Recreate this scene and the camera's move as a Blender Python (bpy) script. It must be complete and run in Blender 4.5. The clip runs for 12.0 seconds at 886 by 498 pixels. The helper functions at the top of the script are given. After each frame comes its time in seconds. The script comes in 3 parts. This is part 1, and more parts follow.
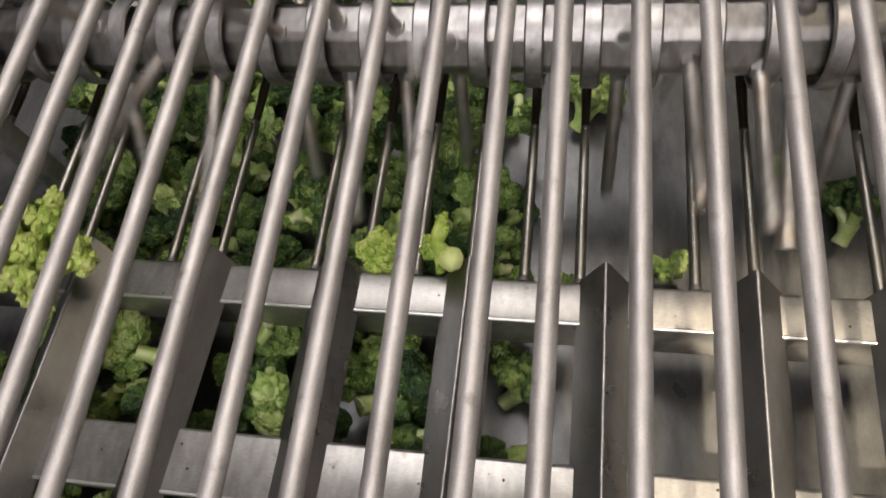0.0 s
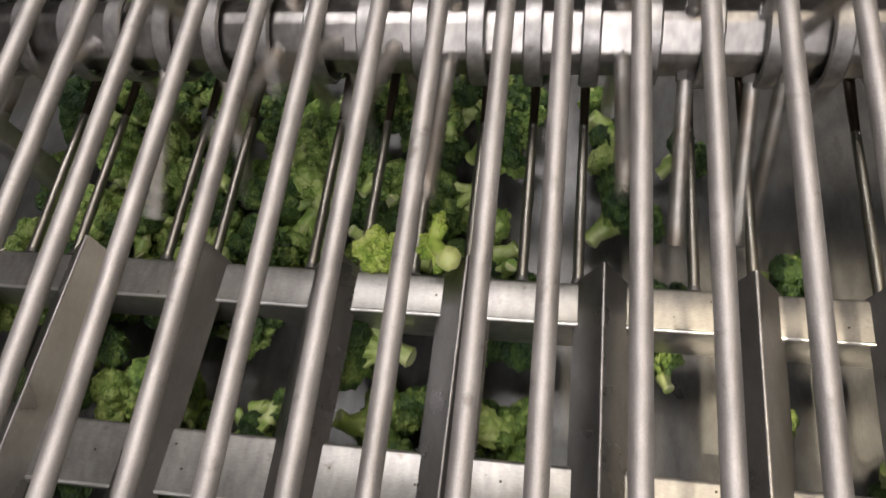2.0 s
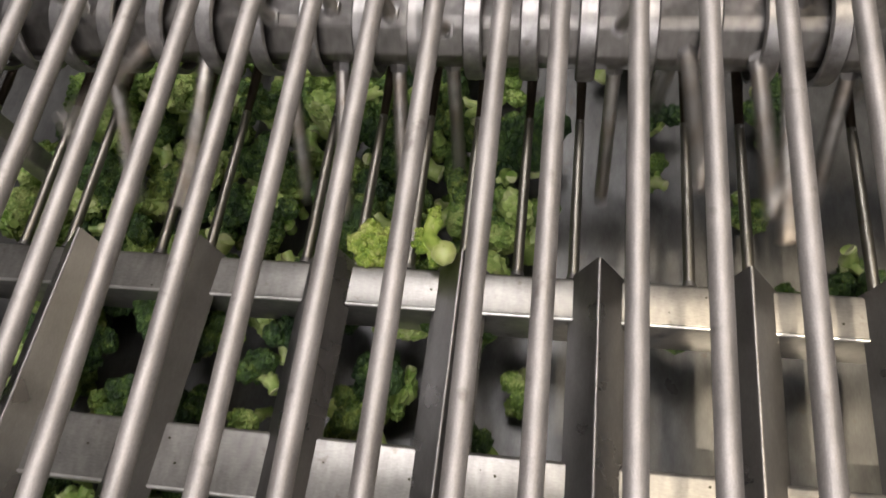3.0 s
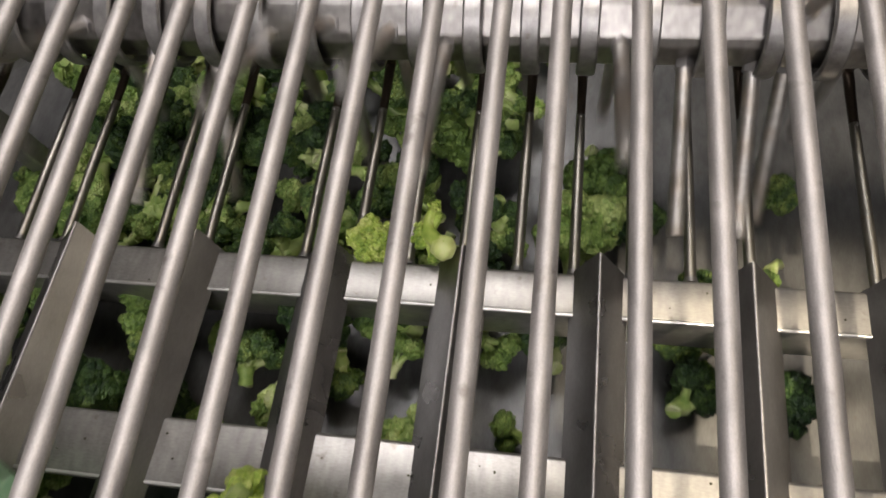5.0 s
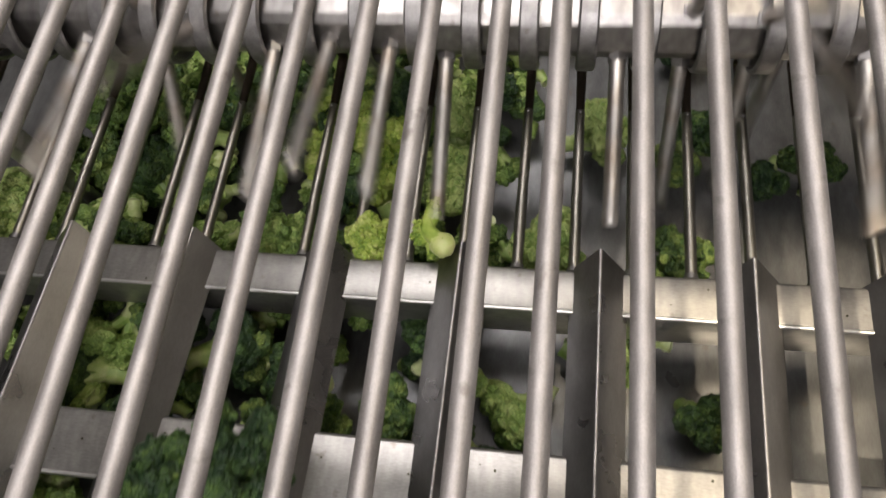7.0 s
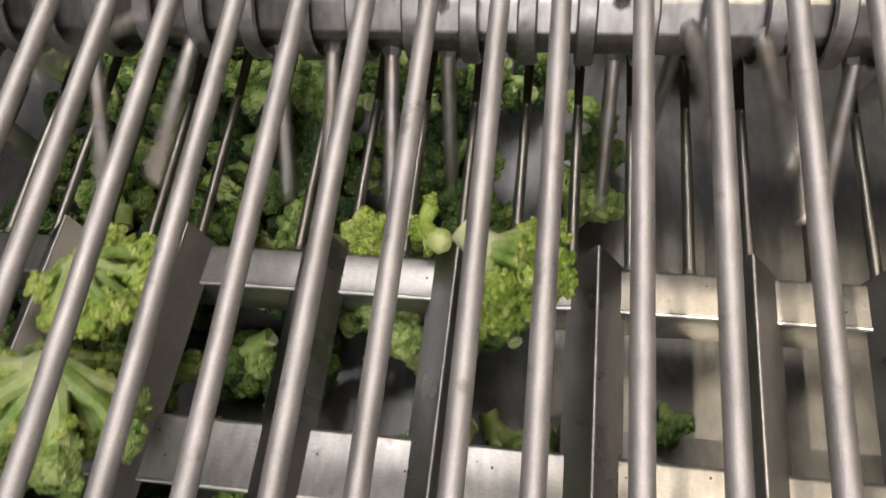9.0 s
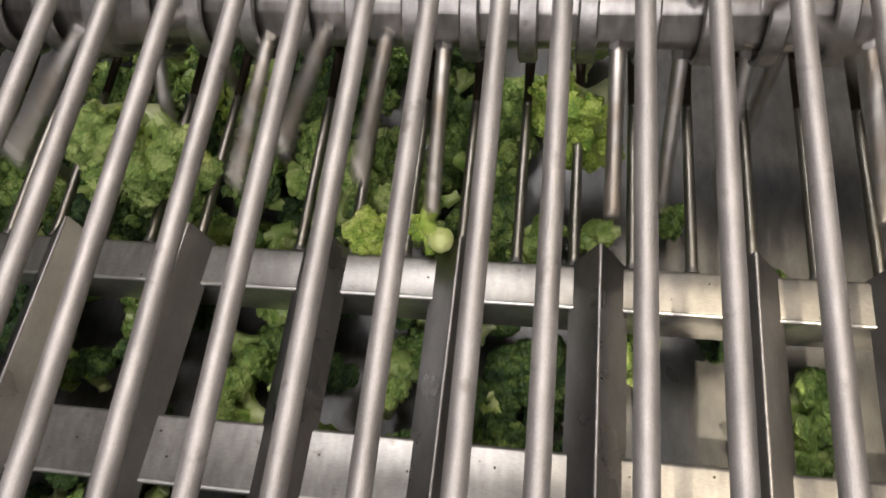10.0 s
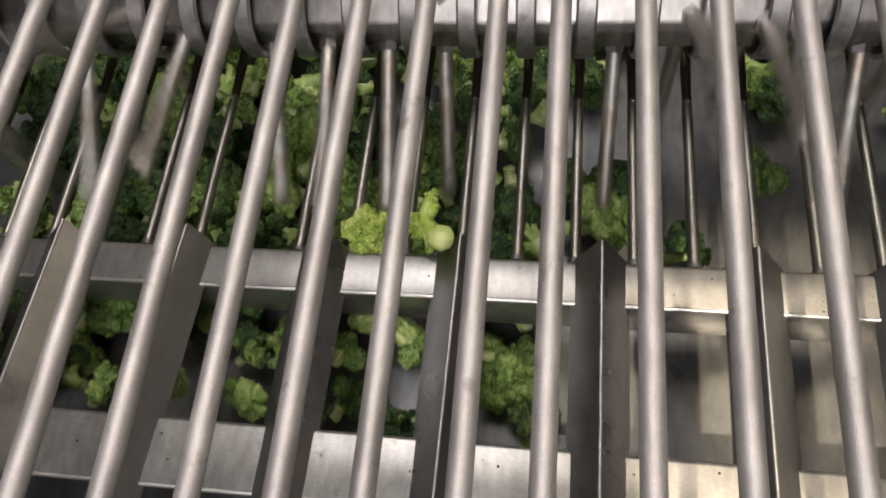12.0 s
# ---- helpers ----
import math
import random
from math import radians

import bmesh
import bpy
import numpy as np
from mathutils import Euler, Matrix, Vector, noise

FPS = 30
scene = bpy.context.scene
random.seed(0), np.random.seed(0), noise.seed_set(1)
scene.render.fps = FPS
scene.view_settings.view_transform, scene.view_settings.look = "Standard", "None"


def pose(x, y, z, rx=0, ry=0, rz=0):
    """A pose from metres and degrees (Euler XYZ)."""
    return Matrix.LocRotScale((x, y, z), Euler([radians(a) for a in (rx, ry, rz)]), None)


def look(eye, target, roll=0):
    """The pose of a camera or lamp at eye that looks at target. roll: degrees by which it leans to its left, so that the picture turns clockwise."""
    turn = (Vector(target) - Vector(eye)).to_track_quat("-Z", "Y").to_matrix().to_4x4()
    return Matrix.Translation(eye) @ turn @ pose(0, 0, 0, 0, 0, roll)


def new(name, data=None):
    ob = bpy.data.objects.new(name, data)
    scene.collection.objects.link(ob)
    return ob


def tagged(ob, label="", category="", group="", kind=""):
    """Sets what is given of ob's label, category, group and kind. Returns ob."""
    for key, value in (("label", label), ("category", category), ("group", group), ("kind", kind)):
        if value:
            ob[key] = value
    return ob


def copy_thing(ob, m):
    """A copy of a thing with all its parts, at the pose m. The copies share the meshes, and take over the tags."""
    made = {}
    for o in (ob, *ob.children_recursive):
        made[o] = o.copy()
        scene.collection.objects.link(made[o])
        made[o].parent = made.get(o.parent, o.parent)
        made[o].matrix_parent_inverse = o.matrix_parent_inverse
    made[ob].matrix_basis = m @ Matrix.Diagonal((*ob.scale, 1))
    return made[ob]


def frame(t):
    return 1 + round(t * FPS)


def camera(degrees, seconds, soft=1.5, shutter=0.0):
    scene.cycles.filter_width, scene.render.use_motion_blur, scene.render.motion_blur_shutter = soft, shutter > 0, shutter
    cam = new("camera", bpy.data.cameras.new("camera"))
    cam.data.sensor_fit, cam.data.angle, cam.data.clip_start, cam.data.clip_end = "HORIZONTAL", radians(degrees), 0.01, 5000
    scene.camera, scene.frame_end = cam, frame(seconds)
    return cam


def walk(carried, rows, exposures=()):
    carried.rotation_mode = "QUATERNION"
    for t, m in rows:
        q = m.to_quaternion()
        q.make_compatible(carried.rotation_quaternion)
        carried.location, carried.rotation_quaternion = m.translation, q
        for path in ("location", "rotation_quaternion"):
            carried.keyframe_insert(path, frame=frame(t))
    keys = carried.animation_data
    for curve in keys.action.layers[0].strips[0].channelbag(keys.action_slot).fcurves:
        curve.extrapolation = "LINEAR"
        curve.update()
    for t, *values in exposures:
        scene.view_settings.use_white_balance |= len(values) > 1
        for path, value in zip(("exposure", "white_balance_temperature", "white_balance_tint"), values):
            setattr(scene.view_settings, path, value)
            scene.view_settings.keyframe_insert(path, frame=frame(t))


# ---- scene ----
cam = camera(64.6, 12.0, soft=1.8, shutter=0.3)
PATH = [
    (0.0, 0.0016, -0.0011, 0.5044, 24.02, 7.76, 6.42),
    (0.5, 0.0013, -0.0009, 0.5035, 24.0, 7.54, 6.49),
    (1.0, 0.001, -0.0007, 0.5026, 23.82, 7.52, 6.58),
    (1.5, 0.0006, -0.0005, 0.5018, 24.0, 7.31, 6.65),
    (2.0, 0.0003, -0.0002, 0.5009, 24.03, 7.41, 6.51),
    (2.5, 0.0, 0.0, 0.5, 23.72, 7.13, 6.58),
    (3.0, -0.0003, 0.0002, 0.4991, 23.62, 6.92, 6.58),
    (5.0, -0.0016, 0.0011, 0.4956, 23.26, 6.78, 6.63),
    (5.5, -0.0019, 0.0014, 0.4947, 23.25, 6.83, 6.68),
    (6.0, -0.0023, 0.0016, 0.4938, 23.24, 6.81, 6.72),
    (6.5, -0.0026, 0.0018, 0.493, 23.17, 6.79, 6.51),
    (7.0, -0.0029, 0.002, 0.4921, 23.05, 6.73, 6.36),
    (9.0, -0.0042, 0.0029, 0.4886, 22.74, 6.4, 6.32),
    (9.5, -0.0045, 0.0032, 0.4877, 22.61, 6.42, 6.36),
    (10.0, -0.0048, 0.0034, 0.4868, 22.68, 6.57, 6.11),
    (10.5, -0.0052, 0.0036, 0.4859, 22.76, 6.7, 5.92),
    (11.0, -0.0055, 0.0038, 0.485, 22.95, 6.77, 5.7),
    (11.5, -0.0058, 0.0041, 0.4841, 22.89, 6.7, 5.55),
    (12.0, -0.0061, 0.0043, 0.4833, 22.48, 6.78, 5.44),
]
walk(cam, [(t, pose(x, y, z, a, b, c)) for t, x, y, z, a, b, c in PATH])

# ---- light: a factory hall with ceiling lamps ----
world = bpy.data.worlds.new("hall_air")
world.use_nodes = True
world.node_tree.nodes["Background"].inputs[0].default_value = (0.9, 0.95, 1.0, 1)
world.node_tree.nodes["Background"].inputs[1].default_value = 0.01
scene.world = world
scene.view_settings.exposure = 0.0


def area_lamp(name, place, target, w, h, watts, colour):
    data = bpy.data.lights.new(name, "AREA")
    data.shape, data.size, data.size_y, data.energy, data.color = "RECTANGLE", w, h, watts, colour
    ob = new(name, data)
    ob.matrix_basis = look(place, target)
    return ob


WARM, COOL = (1.0, 0.84, 0.62), (0.985, 0.92, 0.935)
# place of each long ceiling lamp, its width, length, watts and colour
LAMPS = [
    ((-0.40, 1.10, 2.4), 1.2, 1.3, 28, COOL),
    ((0.05, -1.55, 2.4), 1.2, 1.6, 42, COOL),
    ((0.91, 0.75, 2.4), 0.98, 0.9, 9, WARM),
]
for (x, y, z), w, h, watts, colour in LAMPS:
    area_lamp("ceiling_lamp_light", (x, y, z), (x, y + 0.0001, 0.0), w, h, watts, colour)
SPOT_AT, SPOT_TO = Vector((0.87, -0.57, 2.15)), Vector((0.19, 0.112, -0.15))
spot = bpy.data.lights.new("spot_lamp_light", "SPOT")
spot.energy, spot.color, spot.spot_size, spot.spot_blend, spot.shadow_soft_size = 300, WARM, radians(9.6), 0.55, 0.012
new("spot_lamp_light", spot).matrix_basis = look(SPOT_AT, SPOT_TO)


# ---- materials ----
def node_mat(name):
    m = bpy.data.materials.new(name)
    m.use_nodes = True
    nt = m.node_tree
    return m, nt, nt.nodes["Principled BSDF"]


def ramp(nt, src, stops):
    r = nt.nodes.new("ShaderNodeValToRGB")
    while len(r.color_ramp.elements) < len(stops):
        r.color_ramp.elements.new(0.5)
    for e, (p, c) in zip(r.color_ramp.elements, stops):
        e.position, e.color = p, (*c, 1) if len(c) == 3 else c
    nt.links.new(src, r.inputs[0])
    return r.outputs[0]


def noise_tex(nt, scale, detail=3.0, stretch=(1, 1, 1), space="Object"):
    tc = nt.nodes.new("ShaderNodeTexCoord")
    mp = nt.nodes.new("ShaderNodeMapping")
    mp.inputs["Scale"].default_value = stretch
    nt.links.new(tc.outputs[space], mp.inputs[0])
    n = nt.nodes.new("ShaderNodeTexNoise")
    n.inputs["Scale"].default_value, n.inputs["Detail"].default_value = scale, detail
    nt.links.new(mp.outputs[0], n.inputs["Vector"])
    return n.outputs["Fac"], mp.outputs[0]


def steel(name, dark, light, rough, grain, metal=1.0, spread=0.12, bump=0.08, dirt=0.35, mottle=0.12):
    """Brushed stainless steel: fine grain along one way, cloudy wear, and food stains."""
    m, nt, b = node_mat(name)
    fine, _ = noise_tex(nt, 900.0, 2.0, grain)
    cloud, _ = noise_tex(nt, 22.0, 5.0)
    stain, _ = noise_tex(nt, 75.0, 4.0)
    mix = nt.nodes.new("ShaderNodeMix")
    mix.data_type = "FLOAT"
    mix.inputs[0].default_value = 0.6
    nt.links.new(fine, mix.inputs[2])
    nt.links.new(cloud, mix.inputs[3])
    col = ramp(nt, mix.outputs[0], [(0.3, dark), (0.7, light)])
    st = ramp(nt, stain, [(0.66, (0, 0, 0)), (0.76, (1, 1, 1))])
    cm = nt.nodes.new("ShaderNodeMix")
    cm.data_type = "RGBA"
    sc = nt.nodes.new("ShaderNodeMath")
    sc.operation = "MULTIPLY"
    sc.inputs[1].default_value = dirt
    nt.links.new(st, sc.inputs[0])
    nt.links.new(sc.outputs[0], cm.inputs[0])
    nt.links.new(col, cm.inputs[6])
    cm.inputs[7].default_value = (0.16, 0.13, 0.09, 1)
    patch, _ = noise_tex(nt, 130.0, 4.0, (1, 0.35, 1))
    pm = nt.nodes.new("ShaderNodeMapRange")
    pm.inputs[1].default_value, pm.inputs[2].default_value = 0.3, 0.7
    pm.inputs[3].default_value, pm.inputs[4].default_value = 1.0 - mottle, 1.0
    nt.links.new(patch, pm.inputs[0])
    hs = nt.nodes.new("ShaderNodeHueSaturation")
    nt.links.new(pm.outputs[0], hs.inputs["Value"])
    nt.links.new(cm.outputs[2], hs.inputs["Color"])
    nt.links.new(hs.outputs[0], b.inputs["Base Color"])
    rr = nt.nodes.new("ShaderNodeMapRange")
    rr.inputs[3].default_value, rr.inputs[4].default_value = rough - spread, rough + spread
    nt.links.new(cloud, rr.inputs[0])
    nt.links.new(rr.outputs[0], b.inputs["Roughness"])
    b.inputs["Metallic"].default_value = metal
    bp = nt.nodes.new("ShaderNodeBump")
    bp.inputs["Strength"].default_value, bp.inputs["Distance"].default_value = bump, 0.0006
    nt.links.new(fine, bp.inputs["Height"])
    nt.links.new(bp.outputs[0], b.inputs["Normal"])
    return m


M_BAR = steel("satin_steel_bar", (0.48, 0.453, 0.44), (0.71, 0.68, 0.67), 0.63, (1.7, 0.8, 1.7), spread=0.12, bump=0.22, dirt=0.4, mottle=0.24)
M_V = steel("angle_steel", (0.27, 0.265, 0.265), (0.35, 0.344, 0.342), 0.30, (1, 0.3, 1), bump=0.04, dirt=0.12, mottle=0.15)
M_BEAM = steel("beam_steel", (0.31, 0.30, 0.285), (0.47, 0.455, 0.435), 0.33, (0.35, 1, 1), metal=0.75, bump=0.03, dirt=0.65, mottle=0.28)
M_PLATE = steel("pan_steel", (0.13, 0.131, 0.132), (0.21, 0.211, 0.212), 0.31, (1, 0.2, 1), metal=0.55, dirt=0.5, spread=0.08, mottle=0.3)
M_ROD = steel("polished_rod", (0.27, 0.26, 0.23), (0.42, 0.40, 0.36), 0.38, (1, 0.05, 1), spread=0.1)
M_FINGER = steel("beater_finger_steel", (0.58, 0.56, 0.54), (0.74, 0.72, 0.70), 0.5, (1, 1, 1), dirt=0.6, mottle=0.3)
ft = M_FINGER.node_tree  # brown juice dried on the fingers
skin = ft.nodes["Principled BSDF"].inputs["Base Color"].links[0].from_socket
rust, _ = noise_tex(ft, 34.0, 3.0)
tan = ft.nodes.new("ShaderNodeMix")
tan.data_type = "RGBA"
ft.links.new(ramp(ft, rust, [(0.42, (0, 0, 0)), (0.66, (0.45, 0.45, 0.45))]), tan.inputs[0])
ft.links.new(skin, tan.inputs[6])
tan.inputs[7].default_value = (0.36, 0.24, 0.13, 1)
ft.links.new(tan.outputs[2], ft.nodes["Principled BSDF"].inputs["Base Color"])
# lighter than the beam: the highlight of its front lip, put into the colour
M_EDGE = steel("edge_glint_steel", (0.66, 0.65, 0.63), (0.8, 0.79, 0.77), 0.4, (0.05, 1, 1), dirt=0.5)
M_SHAFT = steel("shaft_steel", (0.32, 0.305, 0.295), (0.50, 0.48, 0.47), 0.33, (0.05, 1, 1), dirt=0.75, mottle=0.4)
M_RING = steel("collar_steel", (0.38, 0.37, 0.37), (0.53, 0.515, 0.515), 0.45, (1, 1, 1), dirt=0.5, mottle=0.35)
# rod steel as it looks under the collars, their shadow put into the colour
M_DARK = steel("shaded_bracket_steel", (0.075, 0.058, 0.045), (0.13, 0.10, 0.08), 0.5, (1, 1, 1))


def plain(name, colour, rough, vary=0.12, scale=6.0):
    m, nt, b = node_mat(name)
    n, _ = noise_tex(nt, scale, 5.0)
    lo = tuple(c * (1 - vary) for c in colour)
    hi = tuple(min(1, c * (1 + vary)) for c in colour)
    nt.links.new(ramp(nt, n, [(0.3, lo), (0.7, hi)]), b.inputs["Base Color"])
    b.inputs["Roughness"].default_value = rough
    return m


M_CRUMB = plain("dried_crumb", (0.05, 0.045, 0.02), 0.7)
M_WALL = plain("hall_wall_paint", (0.16, 0.16, 0.155), 0.6)
M_WHITE = plain("white_bounce_wall", (0.78, 0.77, 0.74), 0.5, 0.06)
M_FLOOR = plain("hall_floor_concrete", (0.12, 0.12, 0.115), 0.5)
M_CEIL = plain("hall_ceiling_panel", (0.4, 0.4, 0.4), 0.7)
M_LAMPBODY = plain("lamp_housing", (0.7, 0.7, 0.7), 0.4)


def glow(name, colour, strength):
    m, nt, b = node_mat(name)
    b.inputs["Base Color"].default_value = (*colour, 1)
    b.inputs["Emission Color"].default_value = (*colour, 1)
    b.inputs["Emission Strength"].default_value = strength
    return m


M_TUBE = {COOL: glow("lamp_tube_glow", (1, 0.96, 0.9), 3.0), WARM: glow("warm_lamp_tube_glow", WARM, 3.0)}


def veg(name, stops, scale, bump_scale, bump, rough=0.5, bead=True):
    """Vegetable flesh: two scales of colour, beady buds in relief with shade painted into their gaps, each piece a
    little different.
    """
    m, nt, b = node_mat(name)
    n, vec = noise_tex(nt, scale, 4.0)
    oi = nt.nodes.new("ShaderNodeObjectInfo")
    sub = nt.nodes.new("ShaderNodeMath")
    sub.operation = "MULTIPLY_ADD"
    sub.inputs[1].default_value, sub.inputs[2].default_value = 0.34, -0.27
    nt.links.new(oi.outputs["Random"], sub.inputs[0])
    add = nt.nodes.new("ShaderNodeMath")
    nt.links.new(n, add.inputs[0])
    geo = nt.nodes.new("ShaderNodeNewGeometry")
    each = nt.nodes.new("ShaderNodeMath")
    each.operation = "MULTIPLY_ADD"
    each.inputs[1].default_value = 0.22 if bead else 0.1
    nt.links.new(geo.outputs["Random Per Island"], each.inputs[0])
    nt.links.new(sub.outputs[0], each.inputs[2])
    nt.links.new(each.outputs[0], add.inputs[1])
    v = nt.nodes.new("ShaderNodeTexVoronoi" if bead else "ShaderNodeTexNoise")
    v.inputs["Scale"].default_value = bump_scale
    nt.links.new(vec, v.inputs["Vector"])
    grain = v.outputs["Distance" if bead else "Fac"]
    # beads: lighter bud tips, and crevice shade painted dark between them
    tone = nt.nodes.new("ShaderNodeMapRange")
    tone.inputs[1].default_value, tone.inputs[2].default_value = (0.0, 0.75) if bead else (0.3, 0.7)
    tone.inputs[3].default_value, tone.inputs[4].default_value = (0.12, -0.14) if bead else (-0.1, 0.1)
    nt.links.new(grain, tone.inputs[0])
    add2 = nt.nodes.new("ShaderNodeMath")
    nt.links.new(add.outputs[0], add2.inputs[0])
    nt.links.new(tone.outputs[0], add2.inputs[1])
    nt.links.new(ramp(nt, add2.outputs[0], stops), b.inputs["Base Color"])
    bp = nt.nodes.new("ShaderNodeBump")
    bp.inputs["Strength"].default_value, bp.inputs["Distance"].default_value = bump, 0.0018
    bp.invert = bead
    nt.links.new(grain, bp.inputs["Height"])
    nt.links.new(bp.outputs[0], b.inputs["Normal"])
    b.inputs["Roughness"].default_value = rough
    b.inputs["Subsurface Weight"].default_value = 0.08
    b.inputs["Subsurface Radius"].default_value = (0.004, 0.006, 0.002)
    return m


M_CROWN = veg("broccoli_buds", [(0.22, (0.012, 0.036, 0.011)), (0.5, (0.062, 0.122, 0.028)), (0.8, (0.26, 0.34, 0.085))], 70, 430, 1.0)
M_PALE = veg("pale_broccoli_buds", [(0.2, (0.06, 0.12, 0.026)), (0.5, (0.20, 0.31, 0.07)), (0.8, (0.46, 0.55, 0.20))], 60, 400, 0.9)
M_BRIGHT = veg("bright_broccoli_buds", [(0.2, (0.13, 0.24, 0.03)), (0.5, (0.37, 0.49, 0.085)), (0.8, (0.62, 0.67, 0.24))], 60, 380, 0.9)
M_STEM = veg("broccoli_stem", [(0.2, (0.18, 0.30, 0.06)), (0.5, (0.38, 0.49, 0.16)), (0.8, (0.60, 0.66, 0.34))], 55, 140, 0.3, 0.42, False)
M_FRESH = veg("fresh_broccoli_stem", [(0.2, (0.26, 0.42, 0.06)), (0.5, (0.47, 0.60, 0.13)), (0.8, (0.66, 0.72, 0.30))], 55, 140, 0.3, 0.38, False)
M_CUT = veg("cut_broccoli_flesh", [(0.2, (0.42, 0.50, 0.22)), (0.8, (0.70, 0.73, 0.45))], 70, 160, 0.2, 0.4, False)
M_LEAF = veg("broccoli_leaf_skin", [(0.2, (0.14, 0.29, 0.16)), (0.5, (0.26, 0.44, 0.26)), (0.8, (0.42, 0.56, 0.38))], 25, 90, 0.4, 0.4, False)


# ---- building helpers ----
def part(name, bm, material, parent=None, label="", smooth=True):
    me = bpy.data.meshes.new(name)
    bm.to_mesh(me)
    bm.free()
    me.materials.append(material)
    if smooth:
        for p in me.polygons:
            p.use_smooth = True
        me.set_sharp_from_angle(angle=radians(38))
    ob = new(name, me)
    if parent:
        ob.parent = parent
    if label:
        ob["label"] = label
    return ob


def box(bm, x0, x1, y0, y1, z0, z1, bevel=0.0):
    r = bmesh.ops.create_cube(bm, size=1)
    mat = Matrix.Translation(((x0 + x1) / 2, (y0 + y1) / 2, (z0 + z1) / 2)) @ Matrix.Diagonal((x1 - x0, y1 - y0, z1 - z0, 1))
    bmesh.ops.transform(bm, matrix=mat, verts=r["verts"])
    if bevel:
        es = list({e for v in r["verts"] for e in v.link_edges})
        bmesh.ops.bevel(bm, geom=es, offset=bevel, segments=3, profile=0.5, affect="EDGES")
    return bm


def tube(bm, pts, radii, sides=16):
    """A round bar through the points, with a radius at each."""
    rings = []
    for i, (p, r) in enumerate(zip(pts, radii)):
        p = Vector(p)
        a = Vector(pts[max(i - 1, 0)])
        b = Vector(pts[min(i + 1, len(pts) - 1)])
        d = (b - a).normalized()
        u = d.orthogonal().normalized() if abs(d.x) > 0.9 else d.cross(Vector((1, 0, 0))).normalized()
        w = d.cross(u)
        rings.append([bm.verts.new(p + (u * math.cos(k * math.tau / sides) + w * math.sin(k * math.tau / sides)) * r) for k in range(sides)])
    for a, b in zip(rings, rings[1:]):
        for k in range(sides):
            bm.faces.new((a[k], a[(k + 1) % sides], b[(k + 1) % sides], b[k]))
    bm.faces.new(rings[0][::-1])
    bm.faces.new(rings[-1])
    bmesh.ops.recalc_face_normals(bm, faces=bm.faces[:])
    return bm


def empty(name, label, category, group=""):
    ob = new(name)
    ob.empty_display_size = 0.02
    return tagged(ob, label, category, group)


# ---- the hall around the machine ----
def hall():
    spec = [
        ("floor", (-4, 4, -3, 5, -1.1, -1.0), M_FLOOR, "grey concrete factory floor under the machine"),
        ("ceiling", (-4, 4, -3, 5, 3.0, 3.1), M_CEIL, "grey panelled factory ceiling"),
        ("wall_north", (-4, 4, 5, 5.1, -1.1, 3.1), M_WALL, "dull grey painted factory wall"),
        # out of view; white is chosen to throw light back on edges and fingers
        ("wall_south", (-4, 4, -3.1, -3, -1.1, 3.1), M_WHITE, "unseen wall behind the machine, made white to bounce light"),
        ("wall_east", (4, 4.1, -3.1, 5.1, -1.1, 3.1), M_WALL, "dull grey painted factory wall"),
        ("wall_west", (-4.1, -4, -3.1, 5.1, -1.1, 3.1), M_WALL, "dull grey painted factory wall"),
    ]
    for name, b, m, label in spec:
        tagged(part(name, box(bmesh.new(), *b), m, smooth=False), label, name.split("_")[0], kind="structure")
    for (x, y, z), w, h, watts, colour in LAMPS:
        lamp = empty("ceiling_lamp", "long white factory lamp with a glowing diffuser", "lamp")
        lamp.matrix_basis = pose(x, y, z)
        part("housing", box(bmesh.new(), -w / 2 - 0.03, w / 2 + 0.03, -h / 2 - 0.03, h / 2 + 0.03, 0.02, 0.09, 0.005), M_LAMPBODY, lamp)
        part("hanger", tube(bmesh.new(), [(0, 0, 0.085), (0, 0, 3.0 - z)], [0.006, 0.006], 8), M_LAMPBODY, lamp)
        part("diffuser", box(bmesh.new(), -w / 2, w / 2, -h / 2, h / 2, 0.008, 0.016), M_TUBE[colour], lamp, "glowing white diffuser")

    lamp = empty("spot_lamp", "small warm spot lamp hung from the ceiling", "lamp")
    lamp.matrix_basis = pose(*SPOT_AT)
    way = (SPOT_TO - SPOT_AT).normalized()
    part("shade", tube(bmesh.new(), [way * -0.12, way * -0.05, way * -0.045], [0.045, 0.055, 0.055], 16), M_LAMPBODY, lamp)
    part("hanger", tube(bmesh.new(), [way * -0.11, (0, 0, 3.0 - SPOT_AT.z)], [0.006, 0.006], 8), M_LAMPBODY, lamp)


hall()

# ---- the machine: sizes ----
BAR_Z, BAR_PITCH, BAR_R = 0.2148, 0.0349, 0.0050
V_X0, V_PITCH, V_HALF, V_H = -0.4012, 0.109, 0.0212, 0.0175
BEAM_Z = -0.0150
PAN_Z = -0.152
SHAFT_Y, SHAFT_Z, BAR_CORNER, RING_R, REACH = 0.384, 0.050, 0.0315, 0.0388, 0.162
ROD_PITCH, ROD_X0 = 0.0437, 0.1035
NEAR_Y, FAR_Y = -2.5, 2.9
# the outer angle bars are not quite parallel: shift of the far end and drift, by bar
FAN = {-2: (0.0, 0.02), -1: (0.0, 0.04), 0: (0.0, 0.06), 1: (0.0, 0.07), 2: (0.005, 0.03), 3: (0.004, 0.012), 6: (-0.010, 0.0), 7: (-0.010, 0.0)}


